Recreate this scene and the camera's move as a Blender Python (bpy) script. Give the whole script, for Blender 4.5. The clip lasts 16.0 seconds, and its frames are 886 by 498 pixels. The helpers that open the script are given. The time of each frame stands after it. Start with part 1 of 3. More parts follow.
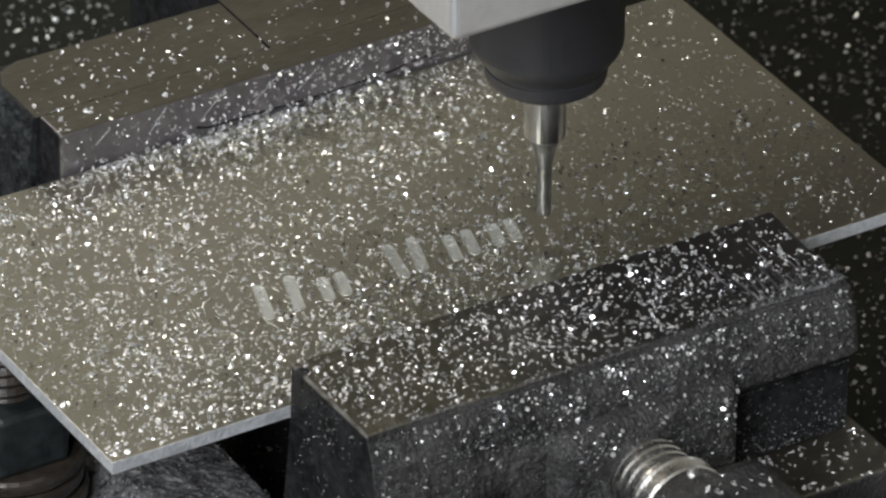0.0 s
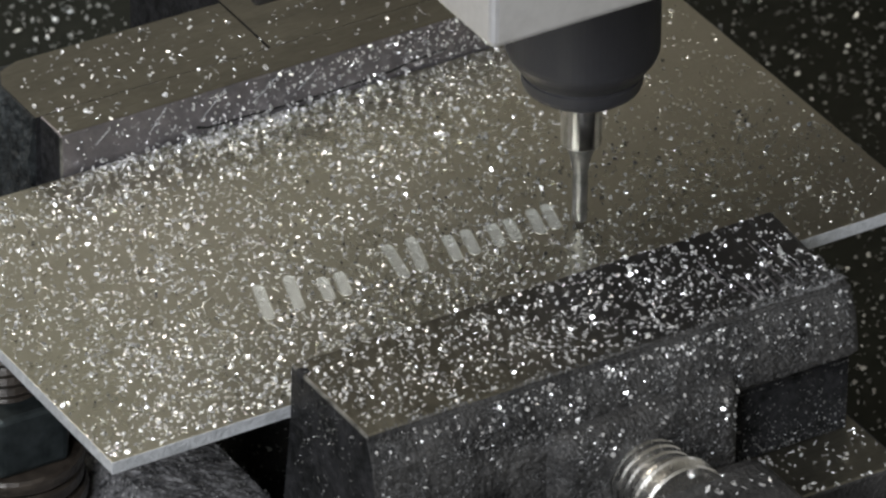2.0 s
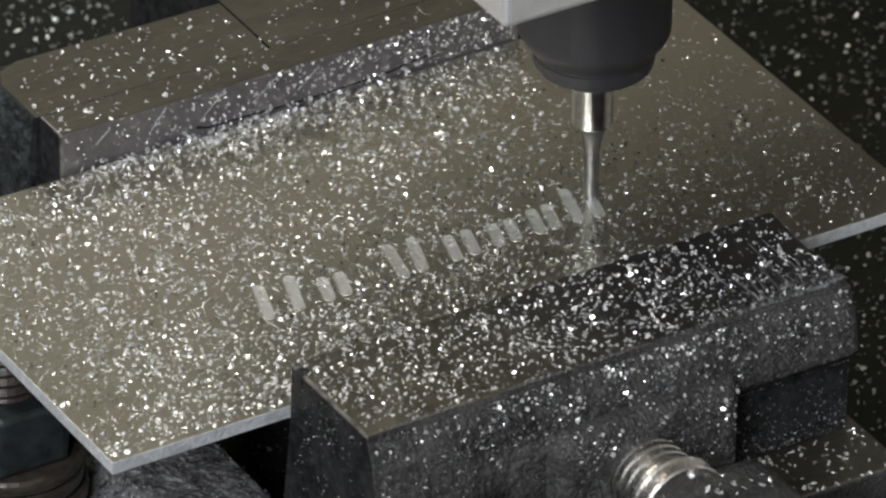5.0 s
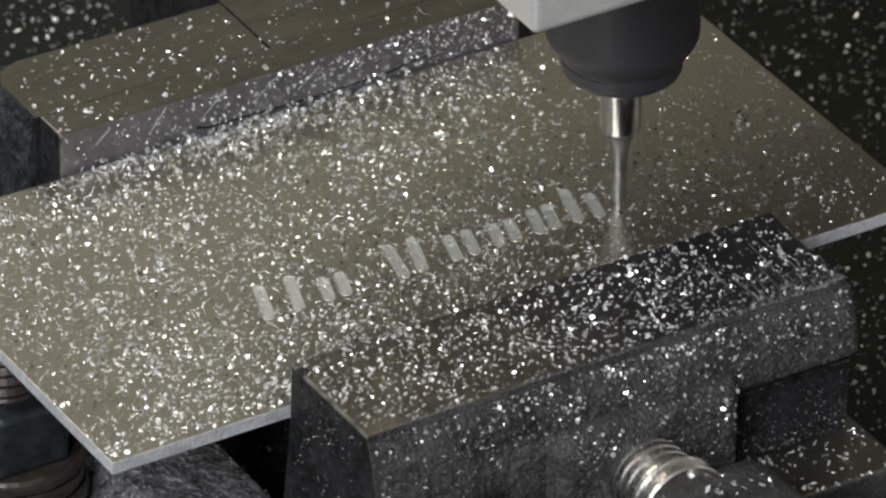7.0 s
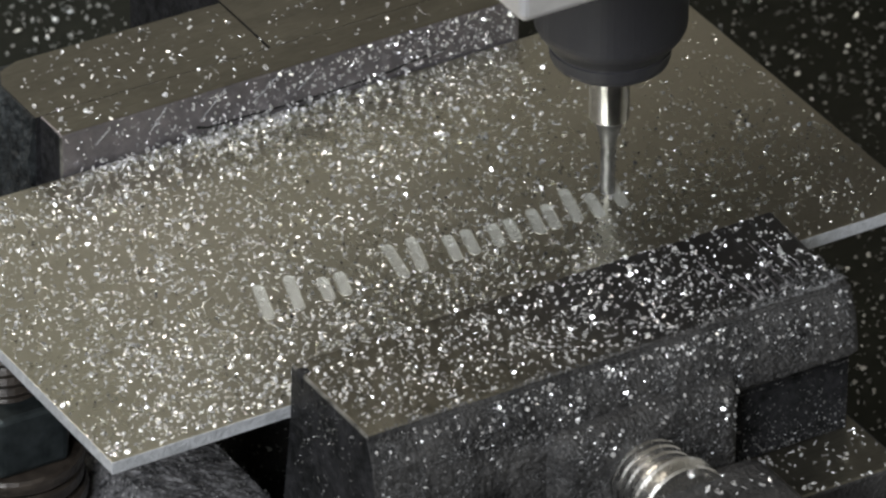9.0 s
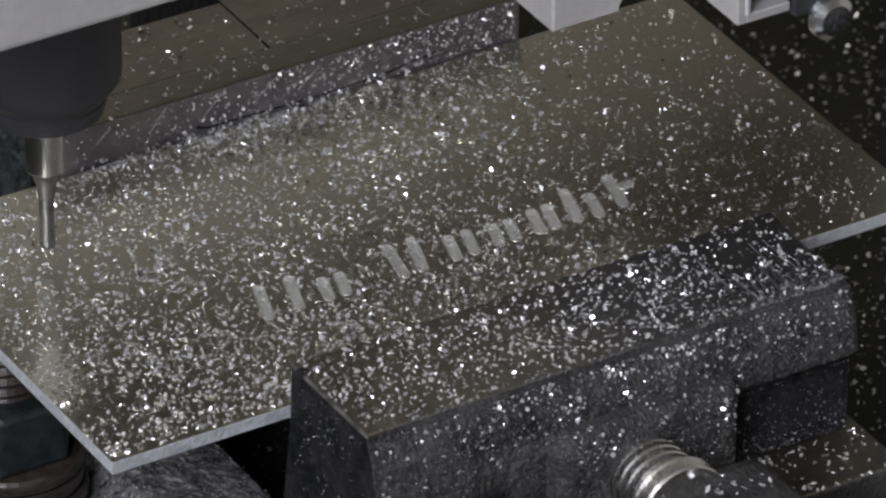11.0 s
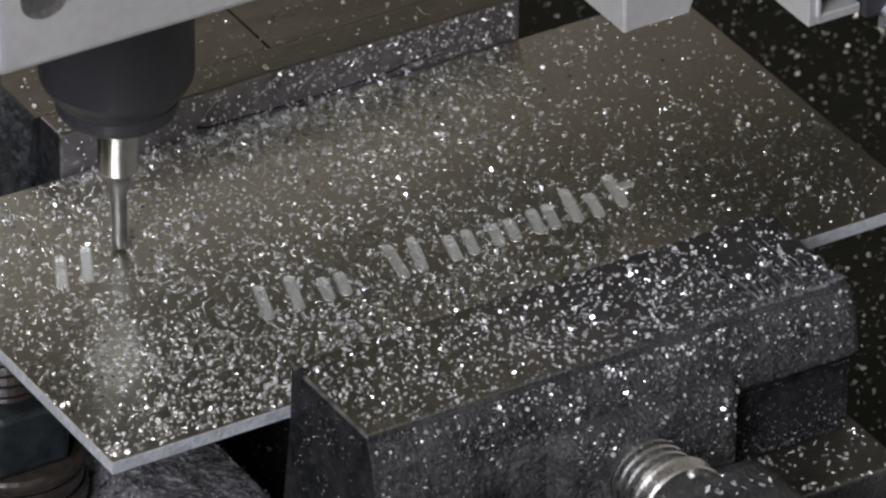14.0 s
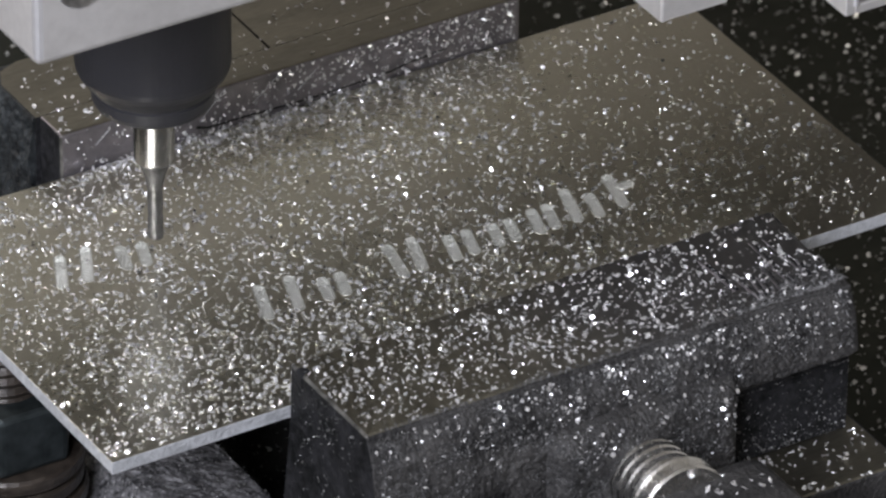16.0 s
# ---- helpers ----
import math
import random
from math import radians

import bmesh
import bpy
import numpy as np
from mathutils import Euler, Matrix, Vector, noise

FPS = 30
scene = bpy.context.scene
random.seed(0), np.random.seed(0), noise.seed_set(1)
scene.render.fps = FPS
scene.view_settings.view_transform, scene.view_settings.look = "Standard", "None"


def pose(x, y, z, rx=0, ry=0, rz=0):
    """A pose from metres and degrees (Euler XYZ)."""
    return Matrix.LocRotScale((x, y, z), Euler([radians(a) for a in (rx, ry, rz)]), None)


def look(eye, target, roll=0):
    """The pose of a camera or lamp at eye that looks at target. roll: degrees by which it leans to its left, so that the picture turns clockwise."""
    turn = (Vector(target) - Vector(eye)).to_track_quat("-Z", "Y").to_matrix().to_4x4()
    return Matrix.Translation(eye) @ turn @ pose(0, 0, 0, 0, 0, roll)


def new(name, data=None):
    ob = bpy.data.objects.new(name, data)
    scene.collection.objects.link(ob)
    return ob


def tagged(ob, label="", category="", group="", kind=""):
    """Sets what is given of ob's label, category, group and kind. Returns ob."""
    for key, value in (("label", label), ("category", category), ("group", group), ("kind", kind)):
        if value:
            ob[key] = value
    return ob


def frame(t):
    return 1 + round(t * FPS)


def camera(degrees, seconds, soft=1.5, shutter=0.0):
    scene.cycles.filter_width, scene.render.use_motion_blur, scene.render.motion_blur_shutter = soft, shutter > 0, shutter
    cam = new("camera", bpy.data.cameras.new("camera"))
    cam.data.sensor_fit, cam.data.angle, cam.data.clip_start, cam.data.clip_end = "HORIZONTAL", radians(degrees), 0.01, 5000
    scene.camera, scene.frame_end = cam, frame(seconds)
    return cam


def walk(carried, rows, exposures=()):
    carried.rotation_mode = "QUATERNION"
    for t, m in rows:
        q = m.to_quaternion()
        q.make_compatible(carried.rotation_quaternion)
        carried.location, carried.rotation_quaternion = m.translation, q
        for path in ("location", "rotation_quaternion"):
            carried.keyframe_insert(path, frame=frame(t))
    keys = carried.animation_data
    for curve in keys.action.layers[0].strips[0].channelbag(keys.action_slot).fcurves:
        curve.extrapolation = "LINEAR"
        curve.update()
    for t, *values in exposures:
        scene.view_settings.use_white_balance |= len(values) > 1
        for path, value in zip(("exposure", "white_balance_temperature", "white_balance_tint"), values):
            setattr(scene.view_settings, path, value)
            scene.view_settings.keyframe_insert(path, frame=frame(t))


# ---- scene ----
# Lengths below are in millimetres; PLATE_Z is the height of the work plate's top over the machine table.
PLATE_Z = 70.0


def mm(x, y, z):
    """From the plan's grid, which is a little off square, to true metres."""
    return Vector(((0.9954 * x - 0.33) / 1000, (1.0147 * y - 0.03) / 1000, (z + PLATE_Z) / 1000))


# ---- camera ----
cam = camera(6.41, 16.0, soft=2.4, shutter=0.4)
cam.data.dof.use_dof, cam.data.dof.focus_distance, cam.data.dof.aperture_fstop = True, 1.14, 84.0
EYE = Vector((-0.42757, -0.79991, 0.61702 + PLATE_Z / 1000))
STAND = Matrix.LocRotScale(EYE, Euler((radians(57.305), radians(-0.384), radians(-30.76))), None)
walk(cam, [(0.0, STAND), (16.0, STAND)], exposures=[
    (0.0, 0.04, 6780, 12), (9.2, 0.04, 6780, 12), (11.0, -0.1, 6580, 18), (12.0, -0.05, 6580, 18), (13.0, -0.01, 6580, 18), (14.0, -0.05, 6580, 18),
    (14.6, 0.15, 6580, 18), (15.0, -0.1, 6640, 18), (15.5, 0.21, 6580, 18), (16.0, 0.28, 6580, 18)])

# ---- light ----
world = bpy.data.worlds.new("world")
scene.world = world
world.use_nodes = True
world.node_tree.nodes["Background"].inputs[0].default_value = (0.55, 0.6, 0.7, 1)
world.node_tree.nodes["Background"].inputs[1].default_value = 0.05


def area_lamp(name, eye, target, w, h, watts, colour):
    data = bpy.data.lights.new(name, "AREA")
    data.shape, data.size, data.size_y, data.energy, data.color = "RECTANGLE", w, h, watts, colour
    ob = new(name, data)
    ob.matrix_world = look(eye, target)
    return ob


# Both lamps are added and unseen; no tube or window is known here.
area_lamp("added_back_light", (-0.55, 0.75, 1.62), (0.05, 0.1, 0.07), 1.2, 0.16, 12, (1.0, 0.95, 0.86))
area_lamp("added_front_light", (-1.1, -0.9, 1.05), (0.05, 0.05, 0.07), 0.7, 0.8, 40, (0.85, 0.92, 1.0))


# ---- materials ----
def material(name, colour, rough=0.5, metal=0.0, colour2=None, grain_scale=400, wear_scale=60, rough_var=0.12, spec=0.5,
             bump=0.0, bump_scale=1200, stretch=(1, 1, 1), per_piece=0.0):
    """A surface with a grain and a wear pattern, both in object space, and fine relief."""
    m = bpy.data.materials.new(name)
    m.use_nodes = True
    nt = m.node_tree
    b = nt.nodes["Principled BSDF"]
    b.inputs["Metallic"].default_value = metal
    b.inputs["Specular IOR Level"].default_value = spec
    co = nt.nodes.new("ShaderNodeTexCoord")
    mp = nt.nodes.new("ShaderNodeMapping")
    mp.inputs["Scale"].default_value = stretch
    nt.links.new(co.outputs["Object"], mp.inputs[0])

    def noise_node(scale, detail=5):
        n = nt.nodes.new("ShaderNodeTexNoise")
        n.inputs["Scale"].default_value, n.inputs["Detail"].default_value = scale, detail
        nt.links.new(mp.outputs[0], n.inputs[0])
        return n

    fine, coarse = noise_node(grain_scale), noise_node(wear_scale, 3)
    mixf = nt.nodes.new("ShaderNodeMath")
    mixf.operation = "MULTIPLY_ADD"
    nt.links.new(fine.outputs[0], mixf.inputs[0])
    mixf.inputs[1].default_value = 0.5
    half = nt.nodes.new("ShaderNodeMath")
    half.operation = "MULTIPLY"
    half.inputs[1].default_value = 0.5
    nt.links.new(coarse.outputs[0], half.inputs[0])
    nt.links.new(half.outputs[0], mixf.inputs[2])
    ramp = nt.nodes.new("ShaderNodeValToRGB")
    ramp.color_ramp.elements[0].position, ramp.color_ramp.elements[1].position = 0.36, 0.64
    ramp.color_ramp.elements[0].color = (*colour, 1)
    ramp.color_ramp.elements[1].color = (*(colour2 or [min(1, c * 1.35) for c in colour]), 1)
    nt.links.new(mixf.outputs[0], ramp.inputs[0])
    out = ramp.outputs[0]
    if per_piece:
        geo = nt.nodes.new("ShaderNodeNewGeometry")
        hsv = nt.nodes.new("ShaderNodeHueSaturation")
        rng = nt.nodes.new("ShaderNodeMapRange")
        rng.inputs["To Min"].default_value, rng.inputs["To Max"].default_value = 1 - per_piece, 1.0
        nt.links.new(geo.outputs["Random Per Island"], rng.inputs["Value"])
        nt.links.new(rng.outputs[0], hsv.inputs["Value"])
        nt.links.new(out, hsv.inputs["Color"])
        out = hsv.outputs[0]
    nt.links.new(out, b.inputs["Base Color"])
    rr = nt.nodes.new("ShaderNodeMapRange")
    rr.inputs["To Min"].default_value, rr.inputs["To Max"].default_value = max(0.02, rough - rough_var), min(1, rough + rough_var)
    nt.links.new(mixf.outputs[0], rr.inputs["Value"])
    nt.links.new(rr.outputs[0], b.inputs["Roughness"])
    if bump:
        rel = noise_node(bump_scale, 6)
        bp = nt.nodes.new("ShaderNodeBump")
        bp.inputs["Strength"].default_value, bp.inputs["Distance"].default_value = bump, 0.0004
        nt.links.new(rel.outputs[0], bp.inputs["Height"])
        nt.links.new(bp.outputs[0], b.inputs["Normal"])
    return m


M_PLATE = material("sheet_aluminium", (0.56, 0.545, 0.44), 0.285, 1.0, colour2=(0.62, 0.59, 0.5), grain_scale=900, wear_scale=25, rough_var=0.05,
                   bump=0.12, bump_scale=2200, stretch=(1, 1, 1))
M_EDGE = material("sawn_aluminium", (0.5, 0.52, 0.54), 0.55, 0.6, grain_scale=900, wear_scale=200, bump=0.6, bump_scale=1500, colour2=(0.75, 0.77, 0.8))
M_CUT = material("milled_aluminium", (0.71, 0.72, 0.68), 0.43, 0.96, colour2=(0.86, 0.87, 0.83), grain_scale=2500, wear_scale=150, bump=0.12, bump_scale=2500, stretch=(1, 3, 1))
M_GROUND = material("ground_steel", (0.15, 0.14, 0.112), 0.38, 0.95, colour2=(0.225, 0.212, 0.168), grain_scale=500, wear_scale=40, bump=0.14, bump_scale=1400,
                    stretch=(1, 4, 1))
M_JAWTOP = material("ground_jaw_top", (0.185, 0.174, 0.136), 0.36, 0.95, colour2=(0.27, 0.254, 0.2), grain_scale=500, wear_scale=40, bump=0.2, bump_scale=1200,
                    stretch=(4, 1.5, 1))


def oil_and_reflection(m, x0, x1, colour):
    """A dark oil stain and painted dark reflection, with a ragged border, over the part of a surface past x0."""
    nt = m.node_tree
    b = nt.nodes["Principled BSDF"]
    old = b.inputs["Base Color"].links[0].from_socket
    co, sep = nt.nodes.new("ShaderNodeTexCoord"), nt.nodes.new("ShaderNodeSeparateXYZ")
    nt.links.new(co.outputs["Object"], sep.inputs[0])
    ragged = nt.nodes.new("ShaderNodeTexNoise")
    ragged.inputs["Scale"].default_value, ragged.inputs["Detail"].default_value = 110, 6
    nt.links.new(co.outputs["Object"], ragged.inputs[0])
    add = nt.nodes.new("ShaderNodeMath")
    add.operation = "MULTIPLY_ADD"
    nt.links.new(ragged.outputs[0], add.inputs[0])
    add.inputs[1].default_value = 0.03
    nt.links.new(sep.outputs["X"], add.inputs[2])
    rng = nt.nodes.new("ShaderNodeMapRange")
    rng.inputs["From Min"].default_value, rng.inputs["From Max"].default_value = x0 + 0.015, x1 + 0.015
    nt.links.new(add.outputs[0], rng.inputs["Value"])
    mix = nt.nodes.new("ShaderNodeMix")
    mix.data_type = "RGBA"
    nt.links.new(rng.outputs[0], mix.inputs[0])
    nt.links.new(old, mix.inputs[6])
    mix.inputs[7].default_value = (*colour, 1)
    nt.links.new(mix.outputs[2], b.inputs["Base Color"])


oil_and_reflection(M_JAWTOP, 0.05, 0.074, (0.122, 0.118, 0.116))
M_WORN = material("worn_bare_edge", (0.03, 0.029, 0.027), 0.5, 0.6, colour2=(0.2, 0.195, 0.18), grain_scale=700, wear_scale=250, bump=0.5, bump_scale=900)
M_JAWFACE = material("hardened_jaw_steel", (0.17, 0.16, 0.17), 0.4, 0.8, colour2=(0.27, 0.25, 0.26), grain_scale=500, wear_scale=60, bump=0.3, bump_scale=900)
M_CAST = material("black_cast_iron", (0.009, 0.009, 0.0095), 0.55, 0.0, spec=0.3, colour2=(0.06, 0.058, 0.056), grain_scale=1800, wear_scale=150, bump=1.0, bump_scale=1600)
M_ROUGH = material("rough_sand_casting", (0.004, 0.0045, 0.005), 0.42, 0.0, spec=0.4, colour2=(0.035, 0.04, 0.042), grain_scale=1500, wear_scale=330, bump=1.0, bump_scale=900)
# Casting darkened to carry the shade of left-facing ends; gouges share it.
M_RAW = material("darkened_raw_casting", (0.004, 0.0045, 0.0045), 0.55, 0.0, spec=0.15, colour2=(0.022, 0.022, 0.024), grain_scale=900, wear_scale=260, bump=1.0, bump_scale=700)
M_BED = material("rough_cast_bed", (0.006, 0.006, 0.007), 0.6, 0.1, colour2=(0.21, 0.206, 0.21), grain_scale=1400, wear_scale=420, bump=1.0, bump_scale=1300)
M_TABLE = material("oily_machine_table", (0.011, 0.012, 0.0095), 0.6, 0.0, colour2=(0.02, 0.021, 0.017), spec=0.05, grain_scale=300, wear_scale=12, bump=0.3, bump_scale=600)
M_ALU = material("machined_aluminium", (0.73, 0.715, 0.7), 0.5, 0.72, colour2=(0.82, 0.805, 0.79), grain_scale=700, wear_scale=50, bump=0.15, bump_scale=900)
M_BLACK = material("black_oxide_steel", (0.022, 0.022, 0.025), 0.46, 0.0, spec=0.5, colour2=(0.027, 0.027, 0.031), grain_scale=900, wear_scale=80, rough_var=0.05, bump=0.06)
M_GREY = material("black_anodised_aluminium", (0.016, 0.015, 0.015), 0.5, 0.1, colour2=(0.026, 0.024, 0.023), grain_scale=900, wear_scale=60, bump=0.1)
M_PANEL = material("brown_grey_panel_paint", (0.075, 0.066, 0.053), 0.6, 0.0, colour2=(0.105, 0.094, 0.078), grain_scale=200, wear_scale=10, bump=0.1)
M_TOOL = material("bright_carbide", (0.42, 0.42, 0.43), 0.22, 1.0, colour2=(0.65, 0.64, 0.63), grain_scale=900, wear_scale=80, rough_var=0.05)
M_FLUTE = material("ground_carbide_flutes", (0.16, 0.16, 0.16), 0.48, 1.0, colour2=(0.34, 0.34, 0.34), grain_scale=900, wear_scale=200)
M_BRIGHT = material("highlight_white_edge", (0.9, 0.9, 0.92), 0.5, 0.9, colour2=(0.96, 0.96, 0.98), grain_scale=900, wear_scale=150, rough_var=0.04, bump=0.05, bump_scale=1300)
M_ZINC = material("zinc_plated_steel", (0.52, 0.55, 0.57), 0.22, 1.0, colour2=(0.66, 0.68, 0.7), grain_scale=400, wear_scale=90, rough_var=0.1)
M_OILY = material("oily_brown_steel", (0.012, 0.0095, 0.008), 0.35, 0.2, colour2=(0.05, 0.04, 0.032), grain_scale=500, wear_scale=120, bump=0.4, bump_scale=700, stretch=(1, 1, 4))
M_NUT = material("dull_zinc", (0.04, 0.05, 0.054), 0.5, 1.0, colour2=(0.1, 0.12, 0.125), grain_scale=500, wear_scale=120, rough_var=0.1)
M_DISC = material("turned_steel_end", (0.5, 0.5, 0.52), 0.34, 1.0, colour2=(0.8, 0.8, 0.82), grain_scale=1200, wear_scale=120, bump=0.25, bump_scale=900)
M_SCREW = material("polished_thread_steel", (0.66, 0.66, 0.65), 0.26, 1.0, colour2=(0.72, 0.7, 0.66), grain_scale=700, wear_scale=150, rough_var=0.1)
M_CHIP = material("aluminium_swarf", (0.88, 0.88, 0.88), 0.28, 0.7, colour2=(0.95, 0.95, 0.95), grain_scale=1500, wear_scale=400, per_piece=0.45)
M_DULL = material("dull_swarf", (0.5, 0.52, 0.5), 0.45, 0.6, colour2=(0.8, 0.82, 0.8), grain_scale=1500, wear_scale=400, per_piece=0.75)
M_GRIT = material("dark_oily_grit", (0.06, 0.058, 0.05), 0.5, 0.3, colour2=(0.16, 0.155, 0.14), grain_scale=1500, wear_scale=400, per_piece=0.8)
M_FINE = material("grey_metal_dust", (0.12, 0.12, 0.12), 0.5, 0.6, colour2=(0.34, 0.34, 0.34), grain_scale=1500, wear_scale=400, per_piece=0.7)
M_DUST = material("aluminium_dust", (0.34, 0.34, 0.33), 0.45, 0.8, colour2=(0.6, 0.6, 0.59), grain_scale=1500, wear_scale=400, per_piece=0.6)
M_WALL = material("workshop_wall_paint", (0.6, 0.585, 0.54), 0.8, 0.0, colour2=(0.68, 0.665, 0.62), grain_scale=40, wear_scale=2, bump=0.2, bump_scale=80)
M_FLOOR = material("concrete_floor", (0.2, 0.19, 0.18), 0.8, 0.0, grain_scale=60, wear_scale=3, bump=0.3, bump_scale=120)


# ---- mesh helpers ----
def part(name, bm, mat, parent=None, label="", smooth=False):
    me = bpy.data.meshes.new(name)
    bmesh.ops.recalc_face_normals(bm, faces=bm.faces)
    bm.to_mesh(me)
    bm.free()
    for m in (mat if isinstance(mat, (list, tuple)) else [mat]):
        me.materials.append(m)
    if smooth:
        for p in me.polygons:
            p.use_smooth = True
    ob = new(name, me)
    ob.parent = parent
    if label:
        tagged(ob, label)
    return ob


def thing(name, label, category, at=(0, 0, 0), kind="", group=""):
    ob = new(name)
    ob.empty_display_size = 0.01
    ob.location = at
    return tagged(ob, label, category, group, kind)


def block(x0, x1, y0, y1, z0, z1, bevel=0.0, segs=2, bm=None, world_z=True):
    """A bevelled block; corners in millimetres over the plate's top (or local, with world_z off)."""
    target = bm or bmesh.new()
    tmp = bmesh.new()
    bmesh.ops.create_cube(tmp, size=1.0)
    for v in tmp.verts:
        p = (x0 + (v.co.x + 0.5) * (x1 - x0), y0 + (v.co.y + 0.5) * (y1 - y0), z0 + (v.co.z + 0.5) * (z1 - z0))
        v.co = mm(*p) if world_z else Vector(p) / 1000
    if bevel:
        bmesh.ops.bevel(tmp, geom=tmp.edges[:], offset=bevel / 1000, segments=segs, profile=0.5, affect="EDGES")
    me = bpy.data.meshes.new("tmp")
    tmp.to_mesh(me)
    tmp.free()
    target.from_mesh(me)
    bpy.data.meshes.remove(me)
    return target


def lathe(profile, segs=48, bm=None):
    """Turns (radius, height) pairs in millimetres round the z axis; closed ends where the radius is 0."""
    bm = bm or bmesh.new()
    rings = []
    for r, z in profile:
        if r < 1e-6:
            rings.append([bm.verts.new((0, 0, z / 1000))])
        else:
            rings.append([bm.verts.new((r / 1000 * math.cos(2 * math.pi * i / segs), r / 1000 * math.sin(2 * math.pi * i / segs), z / 1000)) for i in range(segs)])
    for a, b in zip(rings, rings[1:]):
        for i in range(segs):
            j = (i + 1) % segs
            if len(a) == 1 and len(b) > 1:
                bm.faces.new((a[0], b[i], b[j]))
            elif len(b) == 1 and len(a) > 1:
                bm.faces.new((a[i], a[j], b[0]))
            elif len(a) > 1:
                bm.faces.new((a[i], a[j], b[j], b[i]))
    return bm


def prism(points, z0, z1, bevel=0.0, world_z=True):
    """An upright prism over a closed outline of (x, y) millimetres."""
    bm = bmesh.new()
    lo, hi = [[bm.verts.new(mm(x, y, z) if world_z else (x / 1000, y / 1000, z / 1000)) for x, y in points] for z in (z0, z1)]
    n = len(points)
    bm.faces.new(lo[::-1])
    bm.faces.new(hi)
    for i in range(n):
        bm.faces.new((lo[i], lo[(i + 1) % n], hi[(i + 1) % n], hi[i]))
    if bevel:
        bmesh.ops.bevel(bm, geom=bm.edges[:], offset=bevel / 1000, segments=2, profile=0.5, affect="EDGES")
    return bm


def extrude_x(outline, x0, x1, bevel=0.0, segs=2):
    """A bar along x with an outline of (y, z) millimetres."""
    bm = bmesh.new()
    a = [bm.verts.new(mm(x0, y, z)) for y, z in outline]
    b = [bm.verts.new(mm(x1, y, z)) for y, z in outline]
    n = len(outline)
    bm.faces.new(a)
    bm.faces.new(b[::-1])
    for i in range(n):
        bm.faces.new((a[i], b[i], b[(i + 1) % n], a[(i + 1) % n]))
    if bevel:
        bmesh.ops.bevel(bm, geom=bm.edges[:], offset=bevel / 1000, segments=segs, profile=0.5, affect="EDGES")
    return bm


def turned(bm, m):
    bm.transform(m)
    return bm


# ---- room ----
def setting(name, bm, mat, label, category):
    return tagged(part(name, bm, mat), label, category, kind="structure")


def build_room():
    def wall(x0, x1, y0, y1, z0, z1):
        return block(x0 * 1000, x1 * 1000, y0 * 1000, y1 * 1000, z0 * 1000, z1 * 1000, world_z=False)
    setting("floor", wall(-1.9, 2.1, -2.3, 1.7, -0.85, -0.75), M_FLOOR, "grey concrete workshop floor", "floor")
    setting("ceiling", wall(-1.9, 2.1, -2.3, 1.7, 1.75, 1.85), M_WALL, "cream painted workshop ceiling", "ceiling")
    setting("wall_north", wall(-1.9, 2.1, 1.7, 1.8, -0.85, 1.85), M_WALL, "cream painted workshop wall", "wall")
    setting("wall_south", wall(-1.9, 2.1, -2.4, -2.3, -0.85, 1.85), M_WALL, "cream painted workshop wall", "wall")
    setting("wall_west", wall(-2.0, -1.9, -2.4, 1.8, -0.85, 1.85), M_WALL, "cream painted workshop wall", "wall")
    setting("wall_east", wall(2.1, 2.2, -2.4, 1.8, -0.85, 1.85), M_WALL, "cream painted workshop wall", "wall")


def build_table():
    """The machine's bed, on a stand down to the floor."""
    bm = block(-300, 450, -250, 420, -40, 0, 2, world_z=False)
    block(-250, 400, -200, 370, -749, -40, 2, bm=bm, world_z=False)
    # Unseen panel, added so that the plate's right side reflects something dark.
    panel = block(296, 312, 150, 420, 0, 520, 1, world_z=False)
    setting("reflection_panel", panel, M_PANEL, "unseen dark panel added to darken the plate's reflection", "panel")
    tagged(part("machine_table", bm, M_TABLE), "dark oily milling machine table strewn with chips", "machine table", kind="structure")


# ---- work plate ----
def build_plate():
    top = thing("work_plate", "flat aluminium sheet clamped in the vise, covered in swarf", "metal plate")
    bm = prism([(0.33, 0.03), (136.0, 0.03), (136.0, 67.66), (0.33, 67.66)], -2.1, 0, 0.12)
    ob = part("sheet", bm, [M_PLATE, M_EDGE], top)
    for p in ob.data.polygons:
        p.material_index = 0 if abs(p.normal.z) > 0.8 else 1
    return top


# Bars milled where the writing stands: base x, base y, top x, top y, time from which it is cut (None: cut before the start).
BARS = [(37.6, 20.9, 39.9, 28.0, None), (42.6, 20.9, 44.9, 28.0, None), (47.6, 20.9, 48.9, 25.2, None), (50.4, 20.9, 51.7, 25.2, None), (60.0, 20.9, 61.4, 28.0, None),
        (63.2, 20.9, 65.4, 28.0, None), (68.9, 20.9, 70.3, 25.8, None), (72.0, 20.9, 73.3, 25.8, None), (76.2, 20.9, 77.5, 25.2, None), (79.0, 20.9, 80.2, 25.2, None),
        (83.1, 20.9, 84.5, 25.8, 0.7), (85.7, 20.9, 87.0, 25.8, 1.0), (89.5, 20.9, 91.5, 28.0, 2.9), (92.9, 20.4, 94.1, 25.2, 4.9), (97.4, 21.0, 99.0, 28.2, 7.4),
        (99.9, 25.2, 100.9, 25.25, 9.2), (15.9, 42.4, 18.9, 48.8, 11.9), (20.0, 42.2, 23.3, 49.2, 12.7), (26.4, 42.2, 27.7, 46.8, 15.0), (29.4, 41.8, 30.9, 46.2, 15.6)]


